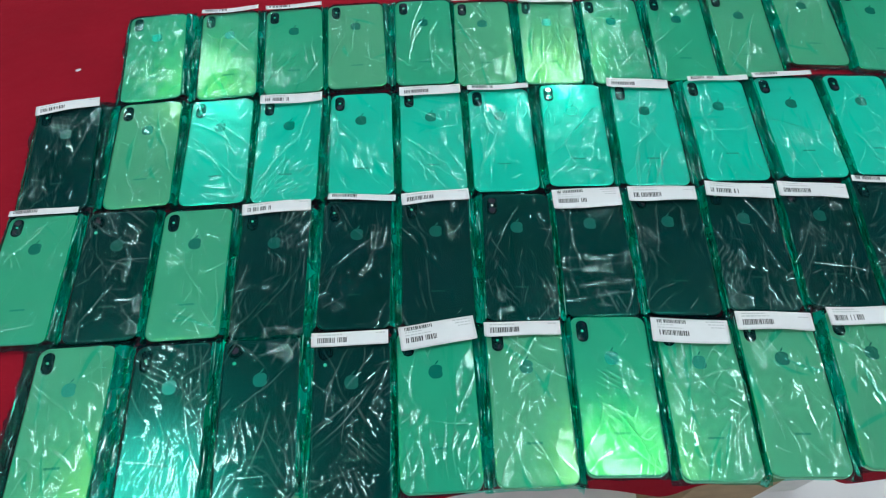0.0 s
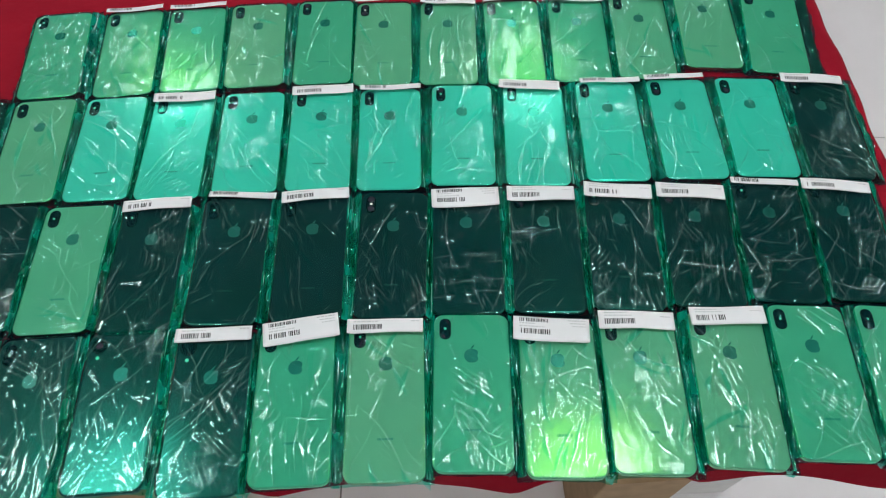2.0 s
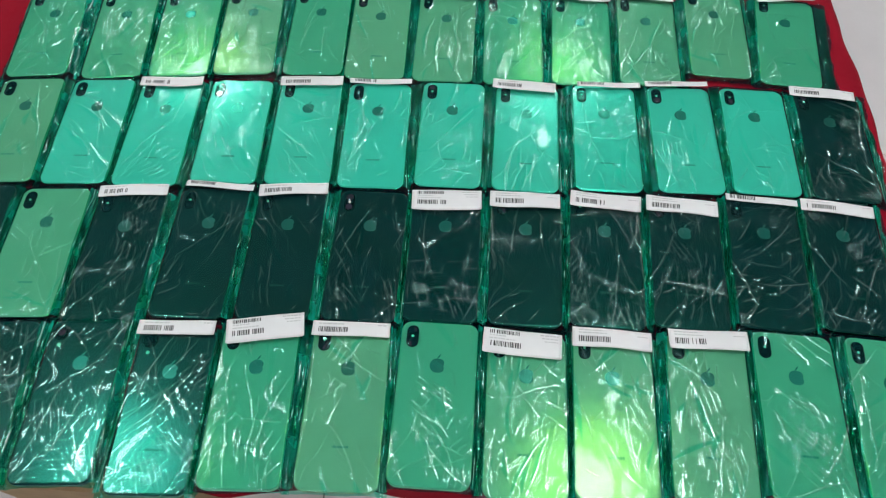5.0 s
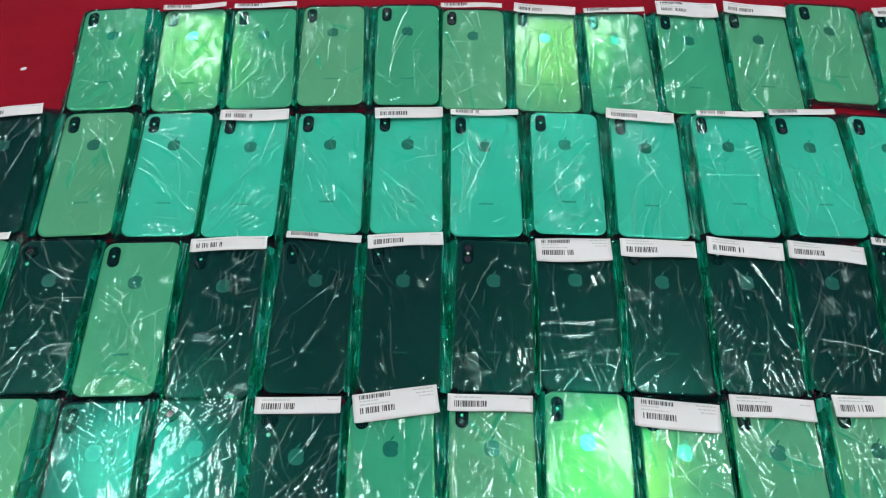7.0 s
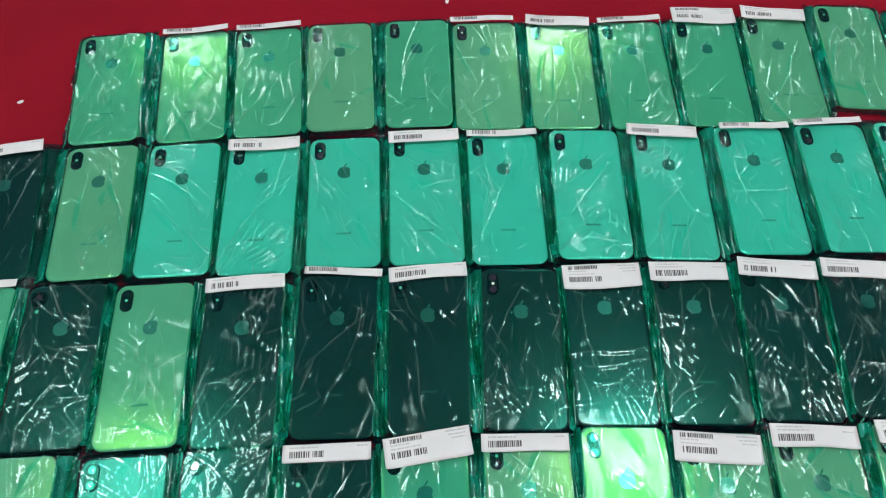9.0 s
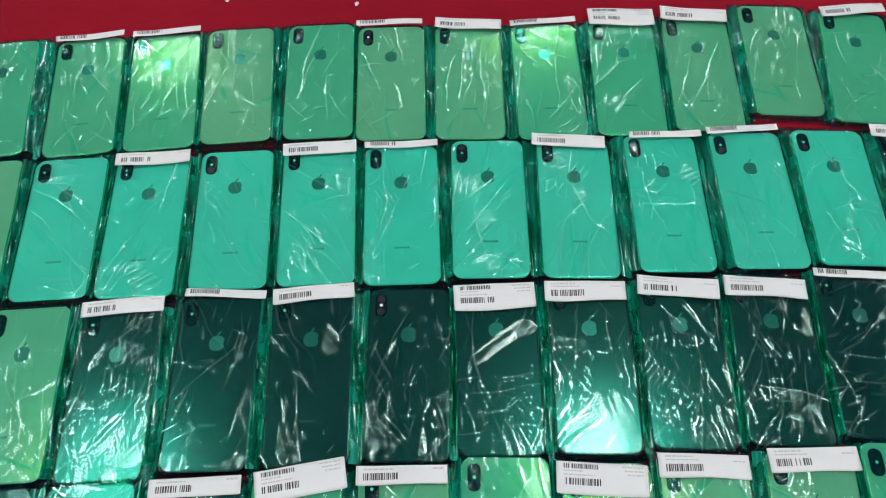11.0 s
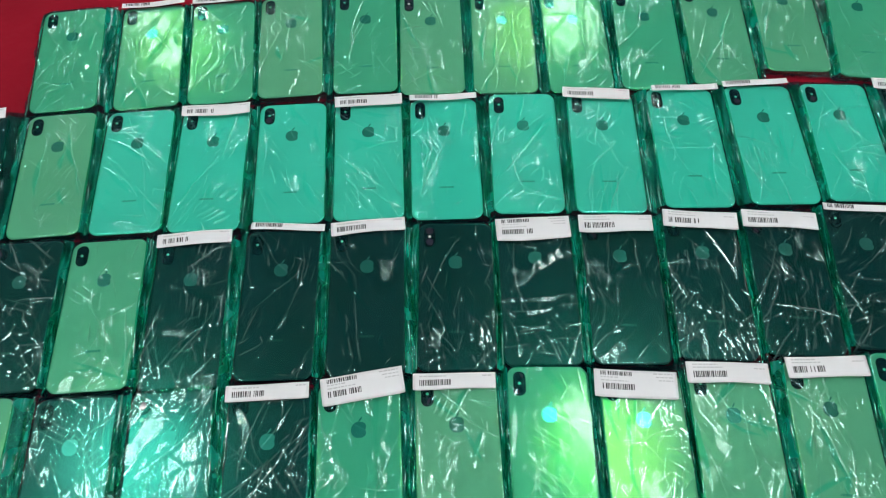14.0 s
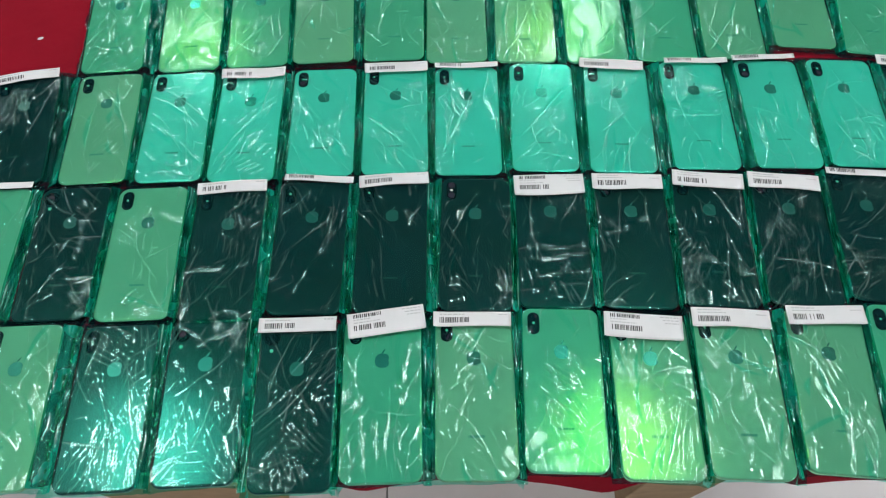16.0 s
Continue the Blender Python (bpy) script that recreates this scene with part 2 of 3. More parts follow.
def slab(outline, z0, z1, bevel=0.0, at=(0, 0)):
    """A flat solid of the given outline with a softened upper edge."""
    n = len(outline)
    cx, cy = sum(p[0] for p in outline) / n, sum(p[1] for p in outline) / n
    def ring(z, inset):
        out = []
        for x, y in outline:
            d = math.hypot(x - cx, y - cy) or 1
            out.append((x + at[0] - inset * (x - cx) / d, y + at[1] - inset * (y - cy) / d, z))
        return out
    rings = [ring(z0, 0), ring(z1 - bevel, 0)]
    if bevel:
        rings += [ring(z1 - bevel * 0.3, bevel * 0.3), ring(z1, bevel)]
    return lofted(rings)


def circle(r, n=20, at=(0, 0), squash=1.0):
    return [(at[0] + r * math.cos(2 * math.pi * i / n), at[1] + squash * r * math.sin(2 * math.pi * i / n)) for i in range(n)]


# ---- the room ----
ROOM = (-4.2, 4.0, -3.2, 5.4)      # x0, x1, y0, y1
CEILING_Z = 2.8
TILE_SIZE, TILE_X, TILE_Y = 1.2, 0.023, 0.58

sub = tagged(part("floor", box(bmesh.new(), ROOM[0], ROOM[2], -0.06, ROOM[1], ROOM[3], -0.004), GROUT), "pale tiled floor with thin dark joints", "floor", kind="structure")
bm = box(bmesh.new(), -TILE_SIZE / 2 + 0.0015, -TILE_SIZE / 2 + 0.0015, -0.01, TILE_SIZE / 2 - 0.0015, TILE_SIZE / 2 - 0.0015, 0.0, 0.0012)
tile_mesh = bpy.data.meshes.new("tile")
bm.to_mesh(tile_mesh)
bm.free()
tile_mesh.materials.append(TILE)
for i in range(-5, 5):
    for j in range(-5, 6):
        x, y = TILE_X + (i + 0.5) * TILE_SIZE, TILE_Y + (j + 0.5) * TILE_SIZE
        if ROOM[0] < x < ROOM[1] and ROOM[2] < y < ROOM[3]:
            t = linked("tile", tile_mesh, sub)
            t.location = (x, y, 0)

for name, b in (("wall_north", (ROOM[0], ROOM[3], -0.06, ROOM[1], ROOM[3] + 0.12, CEILING_Z)), ("wall_south", (ROOM[0], ROOM[2] - 0.12, -0.06, ROOM[1], ROOM[2], CEILING_Z)),
                ("wall_east", (ROOM[1], ROOM[2] - 0.12, -0.06, ROOM[1] + 0.12, ROOM[3] + 0.12, CEILING_Z)), ("wall_west", (ROOM[0] - 0.12, ROOM[2] - 0.12, -0.06, ROOM[0], ROOM[3] + 0.12, CEILING_Z))):
    tagged(part(name, box(bmesh.new(), *b), WALL), "plain grey painted wall of the room", "wall", kind="structure")
tagged(part("ceiling", box(bmesh.new(), ROOM[0] - 0.12, ROOM[2] - 0.12, CEILING_Z, ROOM[1] + 0.12, ROOM[3] + 0.12, CEILING_Z + 0.1), CEIL), "plain grey ceiling with round light panels", "ceiling", kind="structure")


def ceiling_light():
    thing = new("ceiling_light")
    r = 0.23
    ring = lambda rad, z: [(x, y, z) for x, y in circle(rad, 40)]
    bm = lofted([ring(r - 0.001, -0.004), ring(r - 0.001, -0.016), ring(r + 0.004, -0.020), ring(r + 0.014, -0.018), ring(r + 0.018, -0.001)], False, False)
    part("frame", bm, ALU, thing, smooth=True)
    part("diffuser", lofted([ring(r - 0.002, -0.013), ring(r - 0.002, -0.005)]), PANEL, thing, "glowing white diffuser")
    return tagged(thing, "lit round white ceiling light panel, four mirrored in phones, eight added", "ceiling light", "ceiling light panels")


first = ceiling_light()
# the middle four (inner x, y above 0) follow the reflections in the phones;
# the other eight are added, for more glints on the film
places = [(x, y) for y in (-2.04, 0.02, 2.14) for x in ((-3.35, -1.01, 0.78, 3.25) if y < 1 else (-3.40, -1.11, 0.76, 3.25))]
first.matrix_basis = pose(places[0][0], places[0][1], CEILING_Z)
for x, y in places[1:]:
    copy_thing(first, pose(x, y, CEILING_Z))

# ---- the table and its cloth ----
TX0, TX1, TY0, TY1 = -1.05, 0.745, -0.418, 0.95
table = tagged(new("table"), "long board table under a red cloth", "table")
table.location = (0, 0, 0)
part("tabletop", box(bmesh.new(), TX0, TY0, TABLE_Z - 0.04, TX1 - 0.05, TY1, TABLE_Z - 0.006, 0.004), WOOD, table)
for x in (TX0 + 0.08, TX1 - 0.14):
    for y in (TY0 + 0.35, TY1 - 0.08):
        part("leg", box(bmesh.new(), x - 0.02, y - 0.02, 0.0, x + 0.02, y + 0.02, TABLE_Z - 0.0405, 0.003), STEEL, table)


def smooth01(v):
    v = np.clip(v, 0, 1)
    return v * v * (3 - 2 * v)


def tablecloth():
    """A sheet over the table that bends over its edges and hangs with an uneven hem."""
    r = 0.009
    def edge_right(y):
        return 0.760 + 0.026 * (y - 0.02) - 0.022 * smooth01((-0.08 - y) / 0.30) + 0.0015 * np.sin(y * 31.0) + 0.001 * np.sin(y * 73 + 1)
    def front_drop(x):
        near = 0.014 * smooth01((x - 0.04) / 0.03) + 0.008 * smooth01((x - 0.19) / 0.03)
        far = 0.026 + 0.010 * np.sin(x * 34.0 - 14.4)
        return 0.012 + near * smooth01((0.32 - x) / 0.04) + far * smooth01((x - 0.41) / 0.06) + 0.002 * np.sin(x * 47.0)
    nu, nv = 260, 200
    U = np.concatenate([np.linspace(TX0, 0.70, nu - 30, endpoint=False), np.linspace(0.70, 1.0, 30)])
    V = np.concatenate([np.linspace(-1.0, 0.0, 26, endpoint=False), np.linspace(0.0, 1.0, nv - 26)])
    verts = []
    for v in V:
        for u in U:
            x0 = u
            over_y = -v if v < 0 else 0.0
            y = TY0 + v * (TY1 - TY0) if v >= 0 else TY0
            xe = float(edge_right(y)) - r
            over_x = 0.0
            if u > 0.70:
                k = (u - 0.70) / 0.30
                if k <= 0.5:
                    x0 = 0.70 + (xe - 0.70) * k / 0.5
                else:
                    x0, over_x = xe, (k - 0.5) / 0.5 * 0.16
            z = TABLE_Z
            z += 0.0008 * noise.noise((x0 * 9, y * 9, 0.0)) + 0.0005 * noise.noise((x0 * 30, y * 30, 4.0))
            if over_y:
                d = over_y * float(front_drop(x0))
                a = min(d / r, math.pi / 2)
                y -= r * math.sin(a) + 0.007 * over_y * math.sin(x0 * 21.0 + 1.0)
                z -= r * (1 - math.cos(a)) + max(0.0, d - r * math.pi / 2)
                y -= 0.34 * max(0.0, d - 0.012)
            if over_x:
                a = min(over_x / r, math.pi / 2)
                x0 += r * math.sin(a) - 0.02 * max(0.0, over_x - 0.02) + 0.004 * math.sin(y * 25) * over_x / 0.16
                z -= r * (1 - math.cos(a)) + max(0.0, over_x - r * math.pi / 2)
            verts.append((x0, y, z))
    n = len(U)
    faces = [(j * n + i, j * n + i + 1, (j + 1) * n + i + 1, (j + 1) * n + i) for j in range(len(V) - 1) for i in range(n - 1)]
    me = bpy.data.meshes.new("tablecloth")
    me.from_pydata(verts, [], faces)
    me.materials.append(RED)
    me.polygons.foreach_set("use_smooth", [True] * len(me.polygons))
    ob = new("tablecloth", me)
    solid = ob.modifiers.new("thickness", "SOLIDIFY")
    solid.thickness, solid.offset = 0.0012, -1.0
    return tagged(ob, "matt red cloth spread over the table", "tablecloth")


tablecloth()


# ---- boxes on the floor below the table ----
def carton(x, y, w, d, h, turn, mat, label, taped=True, open_gap=0.004):
    thing = new("cardboard_box")
    part("body", box(bmesh.new(), -w / 2, -d / 2, 0.0, w / 2, d / 2, h - 0.004, 0.003), mat, thing)
    for s in (-1, 1):
        y0, y1 = (open_gap / 2, d / 2 + 0.002) if s > 0 else (-d / 2 - 0.002, -open_gap / 2)
        part("flap", box(bmesh.new(), -w / 2 - 0.001, y0, h - 0.0035, w / 2 + 0.001, y1, h, 0.001), mat, thing)
    if taped:
        bm = box(bmesh.new(), -w / 2 - 0.0015, -0.024, h + 0.0003, w / 2 + 0.0015, 0.024, h + 0.0009)
        part("tape", bm, TAPE, thing, "shiny brown tape strip")
        for k in range(3):
            part("printed_bar", box(bmesh.new(), -w / 2 + 0.02, -d / 2 + 0.02 + 0.014 * k, h + 0.0003, -w / 2 + 0.065, -d / 2 + 0.028 + 0.014 * k, h + 0.0008), WHITE_CARD, thing, "pale printed bar")
    thing.matrix_basis = pose(x, y, 0, 0, 0, turn)
    return tagged(thing, label, "cardboard box")


carton(0.522, -0.225, 0.135, 0.25, 0.35, 2, CARD, "brown cardboard box with tape, on the floor beneath the table")
carton(-0.31, -0.20, 0.30, 0.30, 0.28, -2, CARD, "worn brown cardboard box in the shade below the table")
carton(0.70, -0.18, 0.13, 0.24, 0.22, 0, WHITE_CARD, "plain white cardboard box standing on the tiles", False)

# ---- wrapped phones ----
W, H, TH, CR = 0.0748, 0.1562, 0.0077, 0.0105


def build(name, bm, mat, smooth=True):
    me = bpy.data.meshes.new(name)
    bm.to_mesh(me)
    bm.free()
    me.materials.append(mat)
    if smooth:
        me.polygons.foreach_set("use_smooth", [abs(f.normal.z) < 0.995 for f in me.polygons])
    return me


def ring_at(inset, z):
    return [(x, y, z) for x, y in rounded_outline(W - 2 * inset, H - 2 * inset, CR - inset)]


def band_bm():
    return lofted([ring_at(1.6e-3, 0.0), ring_at(4e-4, 6e-4), ring_at(0, 2.0e-3), ring_at(0, TH - 2.2e-3), ring_at(3e-4, TH - 1.2e-3)])


def back_bm():
    return lofted([ring_at(3e-4, TH - 1.19e-3), ring_at(6e-4, TH - 6e-4), ring_at(1.2e-3, TH - 2e-4), ring_at(2.2e-3, TH)], close_bottom=False)


def emblem_outline():
    pts = []
    for i in range(36):
        a = 2 * math.pi * i / 36
        r = 0.0073 * (1 - 0.10 * math.exp(-((a - math.pi / 2) / 0.30) ** 2) - 0.07 * math.exp(-((a - 3 * math.pi / 2) / 0.28) ** 2) - 0.26 * math.exp(-(min(a, 2 * math.pi - a) / 0.34) ** 2))
        pts.append((r * math.cos(a), r * math.sin(a) * 1.02))
    return pts


def emblem_bm():
    bm = slab(emblem_outline(), TH + 2e-5, TH + 1.3e-4)
    leaf = [(0.0009 + 0.0013 * math.cos(a) + 0.0011 * math.sin(a), 0.0091 + 0.0023 * math.sin(a) + 0.0008 * math.cos(a)) for a in [2 * math.pi * i / 14 for i in range(14)]]
    other = slab(leaf, TH + 2e-5, TH + 1.3e-4)
    me = bpy.data.meshes.new("tmp")
    other.to_mesh(me)
    other.free()
    bm.from_mesh(me)
    bpy.data.meshes.remove(me)
    return bm


def wordmark_bm():
    bm = bmesh.new()
    x = -0.0072
    for wd in (0.0008, 0.0024, 0.0020, 0.0022, 0.0020, 0.0022):
        box(bm, x, -0.0011, TH + 2e-5, x + wd, 0.0011 if wd > 0.002 else 0.0009, TH + 1.2e-4)
        x += wd + 0.0006
    return bm


CAM_AT = (-W / 2 + 0.0115, H / 2 - 0.0165)


def bump_bm():
    o = [(x + CAM_AT[0], y + CAM_AT[1]) for x, y in rounded_outline(0.0115, 0.0225, 0.0056, 6)]
    return slab(o, TH - 1e-4, TH + 0.0013, 0.0005)


def round_bump_bm():
    return slab(circle(0.0078, 28, (CAM_AT[0], CAM_AT[1] + 0.003)), TH - 1e-4, TH + 0.0013, 0.0005)


def lens_bm(dy):
    return slab(circle(0.0037, 18, (CAM_AT[0], CAM_AT[1] + dy)), TH + 0.0012, TH + 0.0016, 0.0003)


MESH = {}
for key, rim, back in (("gold", GOLD_RIM, GOLD), ("silver", SILVER_RIM, SILVER), ("grey", GREY_RIM, GREY)):
    MESH[key] = (build("band", band_bm(), rim), build("back_panel", back_bm(), back))
EMBLEM = {"gold": build("emblem", emblem_bm(), LOGO, False), "grey": build("emblem", emblem_bm(), LOGO_GREY, False)}
EMBLEM["silver"] = EMBLEM["gold"]
WORD = {"gold": build("wordmark", wordmark_bm(), INK, False), "grey": build("wordmark", wordmark_bm(), PALE_INK, False)}
WORD["silver"] = WORD["gold"]
BUMP, ROUND_BUMP = build("camera_bump", bump_bm(), BLACK_GLASS), build("camera_bump", round_bump_bm(), BLACK_GLASS)
LENS_TOP, LENS_LOW = build("lens", lens_bm(0.0062), LENS), build("lens", lens_bm(-0.0062), LENS)
LENS_ROUND = build("lens", lens_bm(0.003), LENS)
FLASH_MESH = build("flash", slab(circle(0.0013, 12, CAM_AT), TH + 0.0012, TH + 0.00145), FLASH)
FLASH_SIDE = build("flash", slab(circle(0.0018, 12, (CAM_AT[0], CAM_AT[1] - 0.0095)), TH + 1e-5, TH + 2e-4), FLASH)


def crumple(rng, X, Y, amount, edge, drape):
    """The creased film over the phone: its height, the glint lines put along the creases, and where it lies double."""
    wx = X + 0.0016 * np.sin(Y * 55 + rng.uniform(0, 6)) + 0.0003 * np.sin(Y * 230 + X * 120 + rng.uniform(0, 6))
    wy = Y + 0.0016 * np.sin(X * 70 + rng.uniform(0, 6)) + 0.0003 * np.sin(X * 250 - Y * 100 + rng.uniform(0, 6))
    z = 0.0004 * amount * np.sin(X * rng.uniform(25, 55) + rng.uniform(0, 6)) * np.sin(Y * rng.uniform(18, 40) + rng.uniform(0, 6))
    crest_glint, ply = np.zeros_like(X), np.zeros_like(X)
    main = rng.normal(90, 17)
    # long folds: a hard crest with two uneven flanks, bowed, running out to points
    for k in range(int(8 + 20 * amount)):
        cx, cy = rng.uniform(-W / 2, W / 2), rng.uniform(-H / 2, H / 2)
        a = math.radians(rng.normal(main, 15) if rng.random() < 0.72 else rng.uniform(0, 180))
        along, across = (wx - cx) * math.cos(a) + (wy - cy) * math.sin(a), -(wx - cx) * math.sin(a) + (wy - cy) * math.cos(a)
        across = across + rng.normal(0, 2.6) * along ** 2
        half = rng.uniform(0.010, 0.050)
        lens = np.clip(1 - (along / half) ** 2, 0, 1)
        left, right = rng.uniform(0.0012, 0.0050, 2)
        reach = np.where(across > 0, left, right) * (0.25 + 0.75 * lens)
        z += rng.uniform(0.0003, 0.0009) * np.clip(1 - np.abs(across) / reach, 0, 1) * lens
        crest_glint = np.maximum(crest_glint, max(0.0, rng.uniform(-0.8, 1.0)) * np.exp(-(across / 0.0005) ** 2) * np.sqrt(lens))
        if rng.random() < 0.35:
            ply = np.maximum(ply, smooth01(across / 0.0010) * smooth01((reach * 1.6 * lens - across) / 0.0025))
    # a broad rounded ridge drawn down from the label, with taut cross folds at the foot
    if drape:
        a = math.radians(drape)
        along, across = X * math.cos(a) + (Y - 0.030) * math.sin(a), -X * math.sin(a) + (Y - 0.030) * math.cos(a)
        across = across + 2.2 * along ** 2
        z += 0.0024 * np.exp(-(across / (0.0075 + 0.05 * np.clip(along + 0.03, 0, 0.1))) ** 2) * smooth01((0.046 - np.abs(along)) / 0.02)
        for y0 in (-0.010, -0.022, -0.041, -0.055):
            off = Y - y0 - 0.10 * X - 0.0015 * np.sin(X * 90 + y0 * 900)
            z += 0.0006 * np.clip(1 - np.abs(off) / 0.0035, 0, 1)
            crest_glint = np.maximum(crest_glint, 0.5 * np.exp(-(off / 0.0005) ** 2) * (np.sin(X * 140 + y0 * 700) > -0.3))
    # short scattered creases
    for k in range(int(10 + 34 * amount)):
        cx, cy, a = rng.uniform(-W / 2, W / 2), rng.uniform(-H / 2, H / 2), math.radians(rng.normal(main, 38))
        along, across = (wx - cx) * math.cos(a) + (wy - cy) * math.sin(a), -(wx - cx) * math.sin(a) + (wy - cy) * math.cos(a)
        across = across + rng.normal(0, 9.0) * along ** 2
        lens = np.clip(1 - (along / rng.uniform(0.003, 0.012)) ** 2, 0, 1)
        z += rng.uniform(0.0001, 0.00035) * np.clip(1 - np.abs(across) / 0.0016, 0, 1) * lens
        crest_glint = np.maximum(crest_glint, rng.uniform(0.2, 1.0) ** 1.5 * np.exp(-(across / 0.00048) ** 2) * lens)
    # gathered strips: bowed zigzag pleats side by side
    for _ in range(int(round(1 + 2.8 * amount ** 1.5))):
        cx, cy = rng.uniform(-W / 2, W / 2), rng.uniform(-H / 2, H * 0.42)
        rx, ry = rng.uniform(0.008, 0.020), rng.uniform(0.016, 0.040)
        patch = smooth01(1.5 - np.hypot((X - cx) / rx, (Y - cy) / ry))
        a, pitch = math.radians(rng.normal(main, 30) + 90), rng.uniform(0.005, 0.012)
        run = ((wx - cx) * math.cos(a) + (wy - cy) * math.sin(a)) / pitch + 0.6 * np.sin(wx * 60 + wy * 75 + rng.uniform(0, 6))
        turnover = np.abs((run + rng.uniform(0, 1)) % 1.0 - 0.5)
        z += patch * turnover * pitch * rng.uniform(0.12, 0.26)
        crest_glint = np.maximum(crest_glint, 0.6 * patch * np.exp(-((0.5 - turnover) * pitch / 0.0006) ** 2) * (np.sin(wy * 190 + wx * 90) > -0.2))
    # fans of a few pleats drawn from beyond an edge
    for _ in range(2):
        sx, sy = rng.choice([-1, 1]) * W * rng.uniform(0.45, 0.9), rng.choice([-1, 1]) * H * rng.uniform(0.50, 0.66)
        ang, dist = np.arctan2(wy - sy, wx - sx), np.hypot(wx - sx, wy - sy)
        rate, aim = rng.uniform(1.8, 3.0), math.atan2(-sy, rng.uniform(-0.02, 0.02) - sx)
        off = np.abs((ang - aim + math.pi) % (2 * math.pi) - math.pi)
        pleat = np.abs((ang * rate + 0.06 * np.sin(dist * 130) + rng.uniform(0, 1)) % 1.0 - 0.5)
        fade = smooth01(1.6 - off / rng.uniform(0.25, 0.5)) * smooth01((dist - 0.012) / 0.02) * np.exp(-(dist / rng.uniform(0.05, 0.10)) ** 2)
        z += 0.0014 * amount * pleat * fade
        crest_glint = np.maximum(crest_glint, 0.7 * fade * np.exp(-((0.5 - pleat) * dist / rate / 0.0006) ** 2))
    return np.clip(z, -0.0012, 0.0034) * edge, crest_glint * edge, ply * edge


def bag_mesh(seed, amount, thin, drape, left, right, top, bottom):
    rng = np.random.default_rng(seed)
    nx, ny = 116, 224
    gx = np.linspace(-W / 2 - left, W / 2 + right, nx)
    gy = np.linspace(-H / 2 - bottom, H / 2 + top, ny)
    X, Y = np.meshgrid(gx, gy)
    qx, qy = np.abs(X) - (W / 2 - CR), np.abs(Y) - (H / 2 - CR)
    d = np.hypot(np.maximum(qx, 0), np.maximum(qy, 0)) + np.minimum(np.maximum(qx, qy), 0) - CR
    fall = smooth01((d + 0.0006) / 0.0058)
    z = (TH + 0.0016) * (1 - fall) + 0.0012 * fall
    crease, crest_glint, ply = crumple(rng, X, Y, amount, 1 - 0.75 * fall, drape)
    z += crease
    run = np.where(np.abs(X) / W > np.abs(Y) / H, Y, X)
    ruff = np.abs(np.sin(run * rng.uniform(110, 190) + 2.6 * np.sin(run * 70 + rng.uniform(0, 6)) + d * 300))
    z += 0.0024 * fall * ruff * rng.uniform(0.5, 1.3)
    wob = fall * (0.0018 * np.sin(run * 63 + rng.uniform(0, 6)) + 0.0010 * np.sin(run * 170 + rng.uniform(0, 6)))
    side = np.where(np.abs(X) / W > np.abs(Y) / H, np.sign(X), 0.0)
    X = X + wob * side
    Y = Y + wob * np.where(side == 0, np.sign(Y), 0.0) * 0.6
    me = bpy.data.meshes.new("bag")
    co = np.stack([X, Y, z], -1).reshape(-1, 3)
    idx = np.arange(nx * ny).reshape(ny, nx)
    f = np.stack([idx[:-1, :-1], idx[:-1, 1:], idx[1:, 1:], idx[1:, :-1]], -1).reshape(-1, 4)
    me.from_pydata(co.tolist(), [], f.tolist())
    for key, values in (("crest_glint", crest_glint), ("ply", ply), ("thin", np.full_like(X, thin))):
        me.attributes.new(key, "FLOAT", "POINT").data.foreach_set("value", values.reshape(-1).astype(np.float32))
    me.materials.append(FILM if amount > 0.72 else FILM_TAUT)
    me.polygons.foreach_set("use_smooth", [True] * len(me.polygons))
    return me


